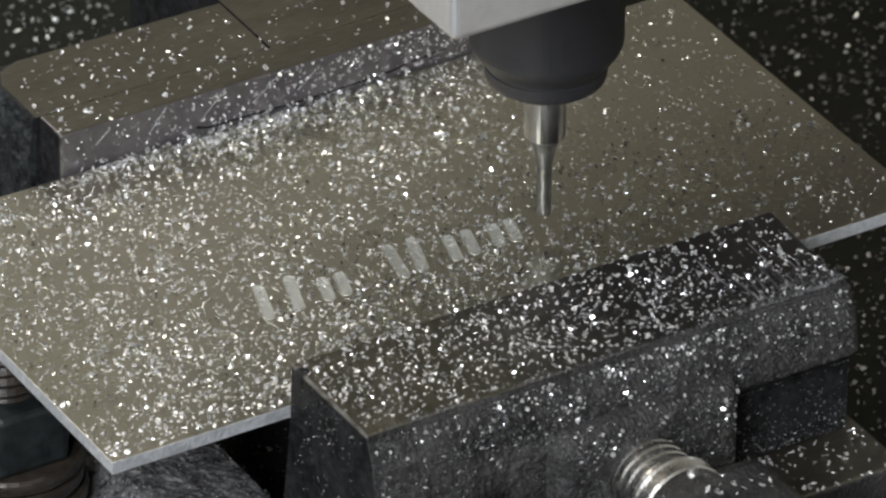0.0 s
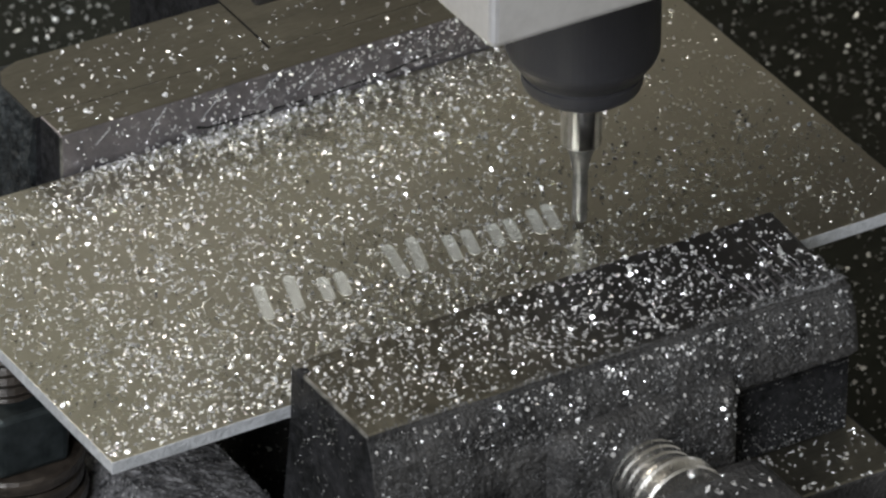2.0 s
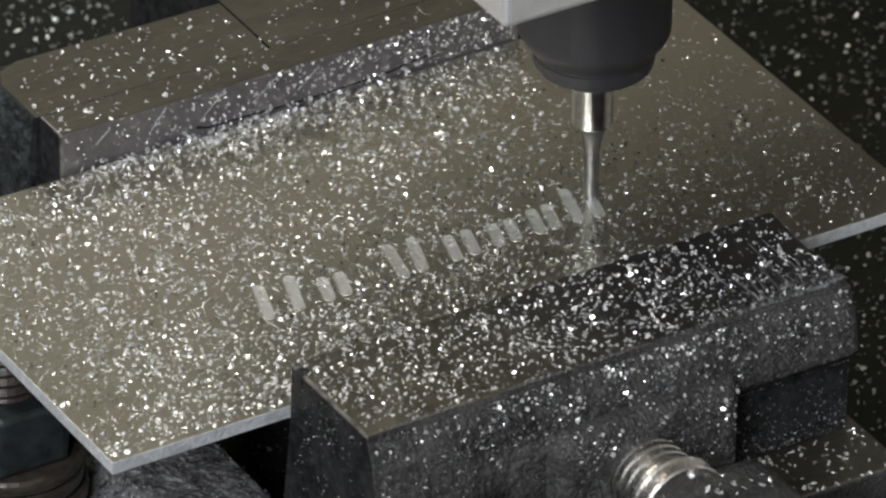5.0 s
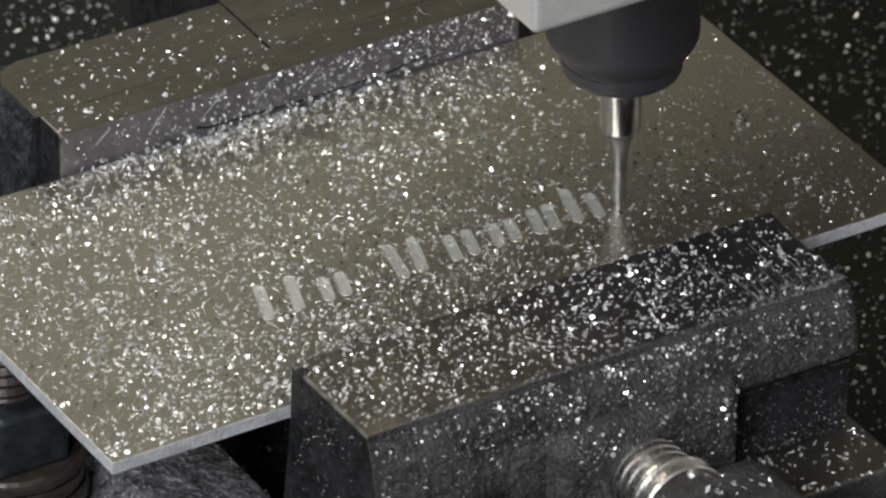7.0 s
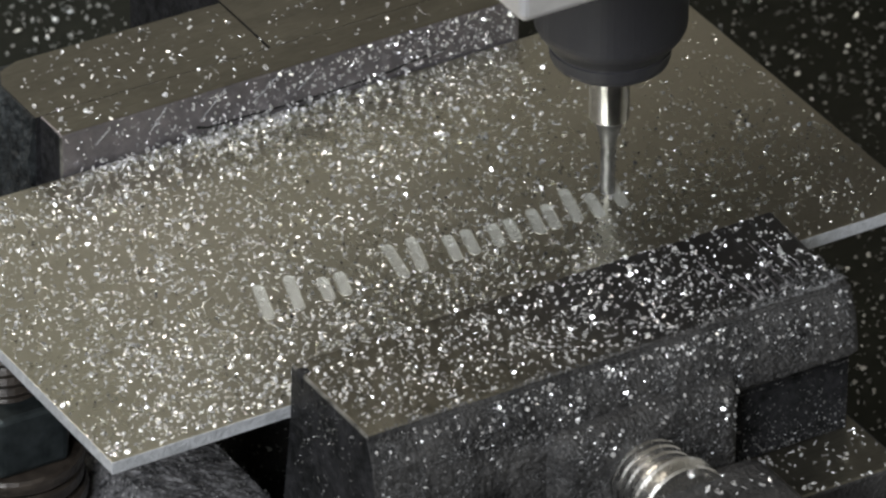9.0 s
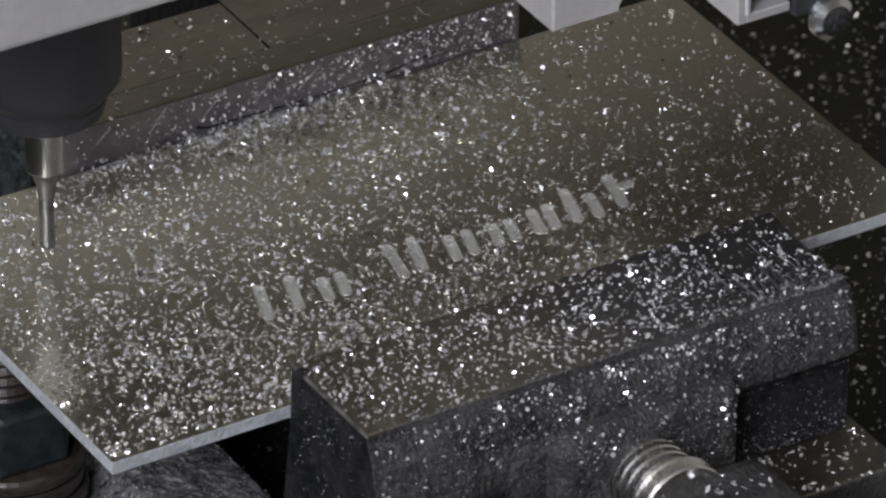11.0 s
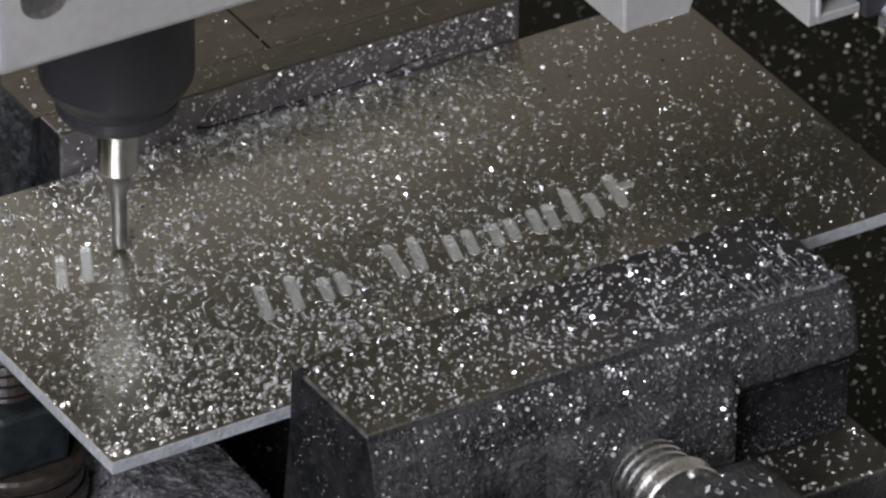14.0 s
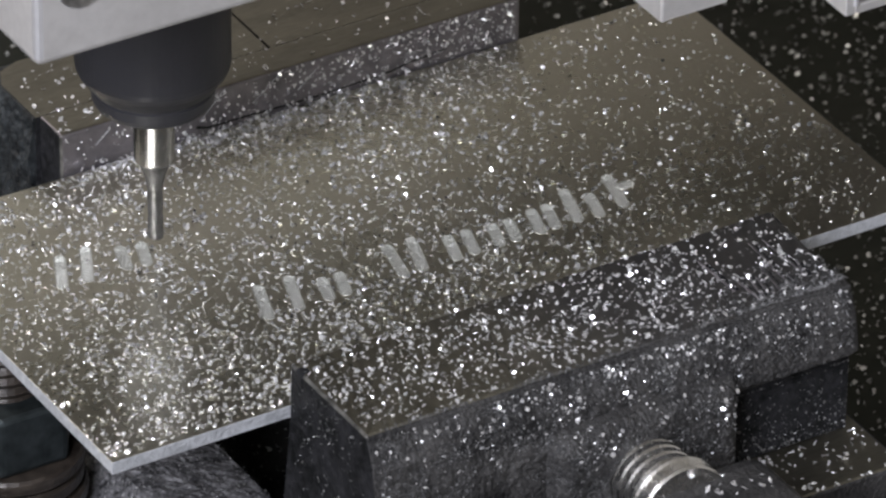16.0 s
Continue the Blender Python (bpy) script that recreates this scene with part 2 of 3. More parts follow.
def build_bars():
    made = []
    for x0, y0, x1, y1, t in BARS:
        length, turn = math.hypot(x1 - x0, y1 - y0), math.atan2(y1 - y0, x1 - x0)
        outline, n, r = [], 10, 0.95
        for i in range(n + 1):
            a = math.pi / 2 + math.pi * i / n
            outline.append((-length / 2 + r * math.cos(a), r * math.sin(a)))
        for i in range(n + 1):
            a = -math.pi / 2 + math.pi * i / n
            outline.append((length / 2 + r * math.cos(a), r * math.sin(a)))
        bm = bmesh.new()
        rings = []
        for scale, z in ((1.0, -0.25), (1.0, 0.02), (0.98, 0.05), (0.92, 0.045), (0.88, 0.012)):
            k = 1 - scale
            rings.append([bm.verts.new(((x - math.copysign(k * r, x) * abs(math.cos(math.atan2(y, abs(x) - length / 2)) if abs(x) > length / 2 - 1e-6 else 0)) / 1000,
                                        y * scale / 1000, z / 1000)) for x, y in outline])
        for a, b in zip(rings, rings[1:]):
            for i in range(len(a)):
                bm.faces.new((a[i], a[(i + 1) % len(a)], b[(i + 1) % len(a)], b[i]))
        bm.faces.new(rings[-1])
        bm.faces.new(rings[0][::-1])
        u, rng = length / 2 + 0.62, random.Random(int(10 * x0))
        while u > -length / 2 - 0.5:
            half = 0.8 * math.sqrt(max(0.05, 1 - max(0.0, (abs(u) - length / 2) / 0.95) ** 2))
            tall = 0.06 if u > length / 2 - 0.7 else 0.024
            block(u - 0.07, u + 0.07, -half * rng.uniform(0.8, 1), half * rng.uniform(0.8, 1), 0.0, tall, 0.02, 1, bm=bm, world_z=False)
            u -= 0.3
        ob = tagged(part("milled_bar", bm, M_CUT), "bright freshly milled bar in the aluminium plate", "engraved mark", "milled bars")
        ob.matrix_world = Matrix.Translation(mm((x0 + x1) / 2, (y0 + y1) / 2, 0)) @ Matrix.Rotation(turn, 4, "Z")
        made.append((ob, t))
    return made


# ---- vise ----
def build_vise():
    vise = thing("machine_vise", "black cast iron machine vise with ground steel jaws", "vise")
    # fixed jaw: cast body and hardened face strip
    bm = prism([(29.4, 74.8), (68.8, 74.8), (68.9, 89.5), (34.5, 90), (31.0, 88.6), (29.4, 85.2)], -46, 6.6)
    me = bpy.data.meshes.new("tmp")
    other = prism([(69.2, 74.8), (108.4, 74.8), (108.4, 118), (69.3, 118)], -46, 6.6)
    other.to_mesh(me)
    other.free()
    bm.from_mesh(me)
    ob = part("fixed_jaw", bm, [M_GROUND, M_RAW], vise, "cast fixed jaw with ground top")
    paint_sides(ob)
    part("cast_end", rough_end(), M_ROUGH, vise, "rough dark cast end of the fixed jaw")
    ob = part("jaw_strip", block(29.8, 108.6, 68.0, 74.35, -8, 7.0, 0.35), [M_GROUND, M_JAWFACE], vise, "scratched hardened steel jaw strip")
    paint_sides(ob, lambda c: c.y < 0.0695 and c.x < 0.0299 and c.z < 0.0766)
    # The crack's unlit depth is a dark strip laid on the face, not cut in.
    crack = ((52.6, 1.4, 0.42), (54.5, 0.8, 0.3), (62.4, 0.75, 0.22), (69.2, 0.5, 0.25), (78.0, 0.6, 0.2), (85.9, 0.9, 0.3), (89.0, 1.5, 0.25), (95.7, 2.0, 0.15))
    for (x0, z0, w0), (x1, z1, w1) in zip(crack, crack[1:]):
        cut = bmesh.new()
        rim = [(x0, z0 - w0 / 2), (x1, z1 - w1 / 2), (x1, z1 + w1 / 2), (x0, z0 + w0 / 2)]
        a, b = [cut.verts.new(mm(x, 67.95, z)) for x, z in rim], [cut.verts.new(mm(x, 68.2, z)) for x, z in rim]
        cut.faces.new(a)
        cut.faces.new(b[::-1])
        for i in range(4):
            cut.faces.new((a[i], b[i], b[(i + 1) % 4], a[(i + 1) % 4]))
        part("crack", cut, M_TABLE, vise, "crack along the strip, its dark depth painted as a black strip")
    for x0, z0, x1, z1 in ((35.6, 3.6, 38.0, 5.6), (45.0, 3.2, 47.6, 6.5), (53.2, 2.2, 57.6, 6.6), (62.6, 3.0, 67.4, 6.8), (70.0, 2.6, 73.0, 5.2)):
        ln, turn = math.hypot(x1 - x0, z1 - z0), math.atan2(z1 - z0, x1 - x0)
        cut = block(-ln / 2, ln / 2, -0.03, 0.1, -0.06, 0.06, world_z=False)
        turned(cut, Matrix.Translation(mm((x0 + x1) / 2, 68.0, (z0 + z1) / 2)) @ Matrix.Rotation(-turn, 4, "Y"))
        part("scratch", cut, M_EDGE, vise, "bright scratch")
    # movable jaw: straight front beside the boss, an overhanging lip on the far end
    bm = extrude_x([(6, -46), (0, -2.3), (0, 7), (-20.6, 7), (-22.6, 2.4), (-23.5, -3.5), (-23.9, -46)], 28.9, 88.0, 0.4, 3)
    lip = extrude_x([(0, -8), (0, 7), (-20.6, 7), (-22.6, 2.4), (-23.2, -0.8), (-22.8, -3.4), (-21.3, -5.9), (-12, -9)], 87.0, 109.0, 0.6, 3)
    for v in lip.verts:
        if v.co.x > 0.107 and v.co.z > 0.0722:
            v.co.x -= 0.0013 * min(1.0, max(0.0, -v.co.y / 0.0206))
        if v.co.x < 0.0885:
            v.co.y += 0.00002
            v.co.z -= 0.00002
    me = bpy.data.meshes.new("tmp")
    lip.to_mesh(me)
    lip.free()
    bm.from_mesh(me)
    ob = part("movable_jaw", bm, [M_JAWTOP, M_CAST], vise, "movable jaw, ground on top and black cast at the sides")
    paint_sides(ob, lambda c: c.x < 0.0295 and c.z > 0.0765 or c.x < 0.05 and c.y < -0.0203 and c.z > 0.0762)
    rng = random.Random(5)
    for k in range(9):
        x, y, ln = 92.5 + 1.5 * k + rng.uniform(-0.8, 0.8), rng.uniform(-16, -9), rng.uniform(3, 11)
        m = Matrix.Rotation(radians(rng.uniform(-14, 3)), 4, "Z")
        wide = rng.choice((0.1, 0.13, 0.2))
        cut = block(-wide, wide, -ln / 2, ln / 2, -0.1, 0.1, 0.08, 1, world_z=False)
        part("burr", turned(cut, Matrix.Translation(mm(x, y, 7.0)) @ m), M_JAWFACE, vise, "raised burr beside a gouge")
        wide = rng.choice((0.1, 0.16, 0.36))
        # Each gouge is a flat dark strip laid on the top.
        cut = block(-wide, wide, -ln / 2.4, ln / 2.4, -0.1, 0.02, world_z=False)
        part("gouge", turned(cut, Matrix.Translation(mm(x + 0.55, y - 0.6, 7.0)) @ m), M_RAW, vise, "dark gouge")
    for k in range(16):
        x, y, ln = rng.uniform(31, 66), rng.uniform(-17, -7), rng.uniform(3, 8)
        cut = block(-0.05, 0.05, -ln / 2, ln / 2, -0.1, 0.012, world_z=False)
        part("scratch", turned(cut, Matrix.Translation(mm(x, y, 7.0)) @ Matrix.Rotation(radians(rng.uniform(-22, 6)), 4, "Z")), M_RAW if k % 2 else M_JAWFACE, vise, "fine scratch across the jaw's top")
    # The nick's shaded hollow is put in as a dark block, not cut out.
    part("nick", block(28.75, 30.7, -3.6, -1.3, 4.6, 7.03, 0.4), M_RAW, vise, "dark block painting the shade inside a nick at the jaw's corner")
    part("jaw_boss", block(56.5, 87.8, -26.4, -18, -46, 0.0, 3.6, 4), M_CAST, vise, "rounded cast boss round the screw")
    part("casting_skin", cast_skin(29.3, 87.9, -40, 6.2), M_CAST, vise, "lumpy black casting skin on the jaw's front")
    part("casting_skin", cast_skin(88.0, 108.7, -3.4, 6.2), M_CAST, vise, "lumpy black casting skin under the jaw's edge")
    part("jaw_skirt", block(87.2, 109.0, -21.2, -0.5, -18.25, -5.4, 0.35), M_RAW, vise, "dark cast skirt under the jaw's lip")
    # bed: two rails and a flange
    part("bed_rail", extrude_y([(22, -31), (38, -31), (39, -70), (2, -70), (6, -58), (14, -40)], -75, 122, 1.2), M_BED, vise, "rough grey cast rail")
    ob = part("bed_rail", block(86.8, 111.3, -32.8, 122, -70, -18.3, 0.5), [M_GROUND, M_CAST], vise, "flat bed rail, ground on top")
    paint_sides(ob)
    part("front_flange", block(86.8, 111.3, -80, -33.0, -70, -24, 1.5), M_CAST, vise, "black cast flange")
    part("screw_bracket", block(50, 86, -80, -32.8, -70, -6.5, 3.5, 4), M_CAST, vise, "black cast bracket that holds the screw")
    part("casting_skin", bed_skin(), M_BED, vise, "coarse grey casting skin on the bed rail")
    part("bed_web", block(38.2, 86.6, 1, 118, -69.9, -46.5, 0.8), M_CAST, vise)
    return vise


def extrude_y(outline, y0, y1, bevel=0.0):
    bm = bmesh.new()
    a = [bm.verts.new(mm(x, y0, z)) for x, z in outline]
    b = [bm.verts.new(mm(x, y1, z)) for x, z in outline]
    n = len(outline)
    bm.faces.new(a)
    bm.faces.new(b[::-1])
    for i in range(n):
        bm.faces.new((a[i], b[i], b[(i + 1) % n], a[(i + 1) % n]))
    if bevel:
        bmesh.ops.bevel(bm, geom=bm.edges[:], offset=bevel / 1000, segments=2, profile=0.5, affect="EDGES")
    return bm


def rough_end():
    """The unmachined, lumpy end of the fixed jaw, with a ragged upper rim."""
    bm = bmesh.new()
    rows = []
    for i in range(49):
        y = 75.0 + 0.31 * i
        back = max(0.0, y - 85.0)
        row = []
        for k in range(91):
            z = 6.5 - 0.55 * k
            lump = noise.noise(Vector((y / 4.5, z / 5.5, 3.1))) * 0.9 + noise.noise(Vector((y / 1.5, z / 1.7, 8.2))) * 0.45 + noise.noise(Vector((y / 0.6, z / 0.6, 1.4))) * 0.22
            out = (0.55 + lump) * min(1.0, 0.25 + 0.3 * k)
            row.append(bm.verts.new(mm(29.2 + 0.12 * back * back - out, y, z)))
        rows.append(row)
    for a, b in zip(rows, rows[1:]):
        for k in range(90):
            bm.faces.new((a[k], b[k], b[k + 1], a[k + 1]))
    rim = [v for v in rows[0]] + [r[-1] for r in rows[1:]] + rows[-1][-2::-1] + [r[0] for r in rows[-2:0:-1]]
    deep = [bm.verts.new((v.co.x + 0.004, v.co.y, v.co.z)) for v in rim]
    for i in range(len(rim)):
        j = (i + 1) % len(rim)
        bm.faces.new((rim[i], rim[j], deep[j], deep[i]))
    bm.faces.new(deep)
    return bm


def bed_skin():
    """Coarse lumps over the sloping flank of the bed rail."""
    bm = bmesh.new()
    line = [(37.5, -31.0), (22.0, -31.0), (14.0, -40.0), (6.0, -58.0)]
    spots = [(a[0] + (b[0] - a[0]) * k / 26, a[1] + (b[1] - a[1]) * k / 26) for a, b in zip(line, line[1:]) for k in range(26)] + [line[-1]]
    rows = []
    for i in range(241):
        y, row = -60 + 0.5 * i, []
        for x, z in spots:
            lump = 0.5 * noise.noise(Vector((x / 3, y / 4, z / 3))) + 0.45 * noise.noise(Vector((x / 1.1, y / 1.3, z / 1.1))) + 0.3 * noise.noise(Vector((x / 0.7, y / 0.7, z / 0.7)))
            row.append(bm.verts.new(mm(x - 0.6 * (0.35 + lump), y, z + 0.7 * (0.35 + lump))))
        rows.append(row)
    for a, b in zip(rows, rows[1:]):
        for k in range(len(spots) - 1):
            bm.faces.new((a[k], b[k], b[k + 1], a[k + 1]))
    return bm


def front_at(x, z):
    """Depth and normal of the movable jaw's cast front at a height, boss included."""
    if z > 2.4:
        y, n = -20.9 - 1.7 * (6.4 - z) / 4, (0, -0.9, 0.43)
    else:
        y, n = -22.7 - 0.9 * min(1.0, (2.4 - z) / 6), (0, -0.98, 0.15)
    edge = min(x - 56.5, 87.8 - x)
    if edge > 0 and z < -0.1:
        side = 1.0 if edge > 3.6 else math.sqrt(1 - (1 - edge / 3.6) ** 2)
        up = max(0.0, (z + 3.6) / 3.6)
        out = -22.8 - 3.6 * math.sqrt(max(0.0, 1 - up * up)) * side
        if out < y:
            y, n = out, (0, -math.sqrt(max(0.0, 1 - up * up)), up)
    return y, n


def cast_skin(x0, x1, z0, z1):
    """A sheet of lumpy casting skin over the jaw's front."""
    bm = bmesh.new()
    nx, nz = int((x1 - x0) / 0.42), int((z1 - z0) / 0.42)
    rows = []
    for i in range(nx + 1):
        x, row = x0 + (x1 - x0) * i / nx, []
        for k in range(nz + 1):
            z = z1 + (z0 - z1) * k / nz
            y, n = front_at(x, z)
            lump = 0.34 * noise.noise(Vector((x / 5, z / 3.5, 5.5))) + 0.3 * noise.noise(Vector((x / 1.5, z / 1.3, 2.2))) + 0.2 * noise.noise(Vector((x / 0.6, z / 0.6, 9.1)))
            rim = min(1.0, k / 4, i / 3, (nx - i) / 3)
            row.append(bm.verts.new(mm(x, y - 0.08 - (0.3 + lump) * rim, z + 0.2 * lump * rim)))
        rows.append(row)
    for a, b in zip(rows, rows[1:]):
        for k in range(nz):
            bm.faces.new((a[k], a[k + 1], b[k + 1], b[k]))
    back = [bm.verts.new((v.co.x, v.co.y + 0.002, v.co.z)) for v in (rows[0][0], rows[-1][0], rows[-1][-1], rows[0][-1])]
    bm.faces.new(back)
    for edge, (p, q) in (([r[0] for r in rows], (0, 1)), (rows[-1], (1, 2)), ([r[-1] for r in rows[::-1]], (2, 3)), (rows[0][::-1], (3, 0))):
        bm.faces.new(edge + [back[q], back[p]])
    return bm


def paint_sides(ob, worn=lambda c: False):
    """Ground metal on the upward faces, the second material elsewhere, bare metal on the worn corners, shade painted
    dark on left-facing sides.
    """
    ob.data.materials.append(M_WORN)
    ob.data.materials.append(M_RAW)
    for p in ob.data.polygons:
        # Left-facing sides take the darkened casting: their shade is in the colour.
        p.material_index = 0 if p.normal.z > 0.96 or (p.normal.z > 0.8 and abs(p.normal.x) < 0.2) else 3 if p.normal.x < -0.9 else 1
        if p.area < 2.6e-5 and sum(abs(c) > 0.2 for c in p.normal) > 1 and worn(p.center):
            p.material_index = 2


def build_screw(vise):
    prof, z = [(0, 0), (5.6, 0), (6.0, 0.2), (6.0, 2.6)], 2.6
    for k in range(3):
        prof += [(5.75, z + 0.1), (5.75, z + 0.35), (6.0, z + 0.5), (6.05, z + 1.6)]
        z += 1.75
    while z < 12:
        prof += [(5.4, z + 0.3), (5.4, z + 0.8), (6.9, z + 1.3), (7.1, z + 1.7), (6.9, z + 2.1)]
        z += 2.6
    prof += [(0, z)]
    bm = lathe(prof, 40)
    turned(bm, Matrix.Translation(mm(71.1, -24.5, -10.3)) @ Matrix.Rotation(radians(90), 4, "X"))
    part("lead_screw", bm, M_SCREW, vise, "bright threaded lead screw", smooth=False)


def build_stud():
    stud = thing("hold_down_stud", "dark zinc-plated clamping stud with hex nut and oily washers", "bolt", (0.006, 0.0439, 0))
    part("thread", lathe([(0, 0)] + [(6.0 - 0.55 * (i % 2), 0.9 * i) for i in range(73)] + [(5.2, 66), (0, 66.4)], 32), M_OILY, stud, "dark oily thread")
    pts = [(10.75 * math.cos(math.pi / 3 * i), 10.75 * math.sin(math.pi / 3 * i)) for i in range(6)]
    part("hex_nut", prism(pts, 46.2, 56.2, 0.8, world_z=False), M_NUT, stud, "dull zinc hex nut")
    for z, r in ((43.4, 11.6), (40.4, 11.4), (37.4, 12.0)):
        part("washer", lathe([(0, z), (r - 0.4, z), (r, z + 0.5), (r, z + 2.2), (r - 0.4, z + 2.7), (0, z + 2.7)], 40), M_OILY, stud, "oily brown washer")
    part("spacer", lathe([(0, 0), (10.6, 0), (10.6, 37.3), (0, 37.3)], 32), M_OILY, stud)


# ---- spindle ----
def build_spindle():
    """Origin at the cutter's tip."""
    sp = thing("milling_spindle", "aluminium spindle mount with black collet nut and end mill", "milling spindle")
    part("cutter", flutes(), M_FLUTE, sp, "thin two-flute cutter", smooth=True)
    part("neck", lathe([(0, 8.2), (1.1, 8.2), (1.13, 8.3), (1.18, 8.6), (1.3, 9.4), (1.55, 10.7), (1.95, 11.9), (2.5, 12.75), (2.96, 13.3), (0, 13.35)], 40), M_FLUTE, sp, "dull tapering neck", smooth=True)
    part("shank", lathe([(0, 13.3), (2.97, 13.3), (3.0, 13.4), (3.0, 30), (0, 30)], 40), M_TOOL, sp, "bright round shank", smooth=False)
    nut = [(0, 22.7), (6.9, 22.7), (7.9, 22.95), (8.6, 23.5), (8.85, 24.2), (9.0, 25.75), (8.82, 25.85), (8.82, 26.1), (9.05, 26.2), (9.25, 26.6), (9.9, 27.4), (10.7, 28.5), (11.1, 29.4), (11.2, 30.2), (11.2, 72), (0, 72)]
    part("collet_nut", lathe(nut, 72), M_BLACK, sp, "matt black collet nut")
    ob = part("mount_block", block(-38.4, 44, -38, 20, 60.0, 140, 1.1, 3, world_z=False), [M_ALU, M_BRIGHT], sp, "machined aluminium mount block, corner edge whitened as a highlight")
    # The corner bevel is whitened: its highlight is put into the colour.
    for p in ob.data.polygons:
        p.material_index = 1 if p.normal.x < -0.25 and p.normal.y < -0.25 and abs(p.normal.z) < 0.2 else 0
    bolt = lathe([(0, 0.03), (2.2, 0.0), (3.3, -0.1), (3.6, -0.14), (3.75, -0.02), (3.75, 1.0), (0, 1.0)], 40)
    part("bolt", turned(bolt, Matrix.Translation((-0.0312, -0.0381, 0.0712)) @ Matrix.Rotation(radians(-90), 4, "X")), M_DISC, sp, "flush round dowel end, turned bright")
    part("motor", lathe([(0, 140.2), (24, 140.2), (26, 142), (26, 210), (0, 214)], 48), M_BLACK, sp, "black spindle motor")
    # Unseen carriage; beam and arm are added, all sized to darken reflections below.
    part("back_plate", block(-40, 46, 24.2, 40, 35, 300, 0.8, world_z=False), M_GREY, sp, "black anodised carriage plate")
    part("unseen_beam", block(46.2, 93.8, 24.2, 40, 37, 56, 0.8, world_z=False), M_GREY, sp, "unseen black beam added to darken reflections below")
    part("unseen_arm", block(94, 165, 24.2, 40, 40, 300, 0.8, world_z=False), M_GREY, sp, "unseen black arm added to darken reflections below")
    # guide bars beside the mount
    bar = prism([(65.5, -31.2), (76.9, -31.2), (78.0, -30.0), (78.0, 4.0), (65.5, 4.0)], 32, 78, 0.4, world_z=False)
    for v in bar.verts:
        if v.co.z < 0.05 and v.co.x > 0.0765:
            v.co.z += 0.0012
    part("guide_bar", bar, M_ALU, sp, "aluminium guide bar with a chamfered corner")
    bar = part("guide_bar", block(89.3, 90.9, -42.84, 4.0, 32, 78, 0.25, world_z=False), M_ALU, sp, "aluminium channel bar with a deep slot")
    part("lip", block(90.9, 98.2, -42.84, 4.0, 32, 33.5, 0.2, world_z=False), M_ALU, bar)
    part("web", block(90.9, 98.2, -36.5, 4.0, 33.52, 78, 0.2, world_z=False), M_ALU, bar)
    part("slot_edge", turned(lathe([(0, 0), (0.42, 0), (0.42, 41), (0, 41)], 16), Matrix.Translation((0.0910, -0.0428, 0.0335))), M_BRIGHT, sp, "bright inner edge of the slot")
    # Added black block that paints in the dark depth of the slot.
    part("slot", block(91.6, 98.0, -41.2, -36.7, 34.6, 74, 1.0, world_z=False), M_BLACK, sp, "black block standing for the slot's shaded depth")
    part("bar_tie", block(44.2, 114, -24, 4.0, 78.2, 95, 0.7, world_z=False), M_ALU, sp)
    part("bracket", block(98.4, 114, -44, 4.0, 31.0, 78, 0.7, world_z=False), M_BLACK, sp, "dark bracket")
    head = lathe([(0, 0), (3.6, 0), (3.4, 1.2), (2.4, 2.0), (0, 2.2)], 32)
    pan = part("pan_head_screw", turned(head, Matrix.Translation((0.1042, -0.0440, 0.0300)) @ Matrix.Rotation(radians(90), 4, "X")), M_ZINC, sp, "bright pan head screw")
    for sx, sz in ((2.6, 0.5), (0.5, 2.6)):
        cross = block(-sx / 2, sx / 2, -2.3, -2.1, -sz / 2, sz / 2, world_z=False)
        part("cross_recess", turned(cross, Matrix.Translation((0.1042, -0.0440, 0.0300)) @ Matrix.Rotation(radians(20), 4, "Y")), M_BLACK, pan, "dark cross recess")
    return sp


def flutes():
    """A two-flute cutter, twisted about its axis."""
    bm = bmesh.new()
    rings, n, steps = [], 24, 26
    for s in range(steps + 1):
        z = 11.4 * s / steps
        tw = 2 * math.pi * z / 9.0 if z < 9 else 2 * math.pi
        ring = []
        for i in range(n):
            a = 2 * math.pi * i / n
            deep = 0.06 * max(0.0, math.cos(2 * (a - tw))) ** 2 * (1 if z < 8.5 else max(0, (11.4 - z) / 2.9))
            r = (1.12 + (0.25 * max(0, z - 9) / 2.4)) - deep
            ring.append(bm.verts.new((r * math.cos(a) / 1000, r * math.sin(a) / 1000, z / 1000)))
        rings.append(ring)
    for a, b in zip(rings, rings[1:]):
        for i in range(n):
            bm.faces.new((a[i], a[(i + 1) % n], b[(i + 1) % n], b[i]))
    bm.faces.new(rings[0][::-1])
    bm.faces.new(rings[-1])
    return bm


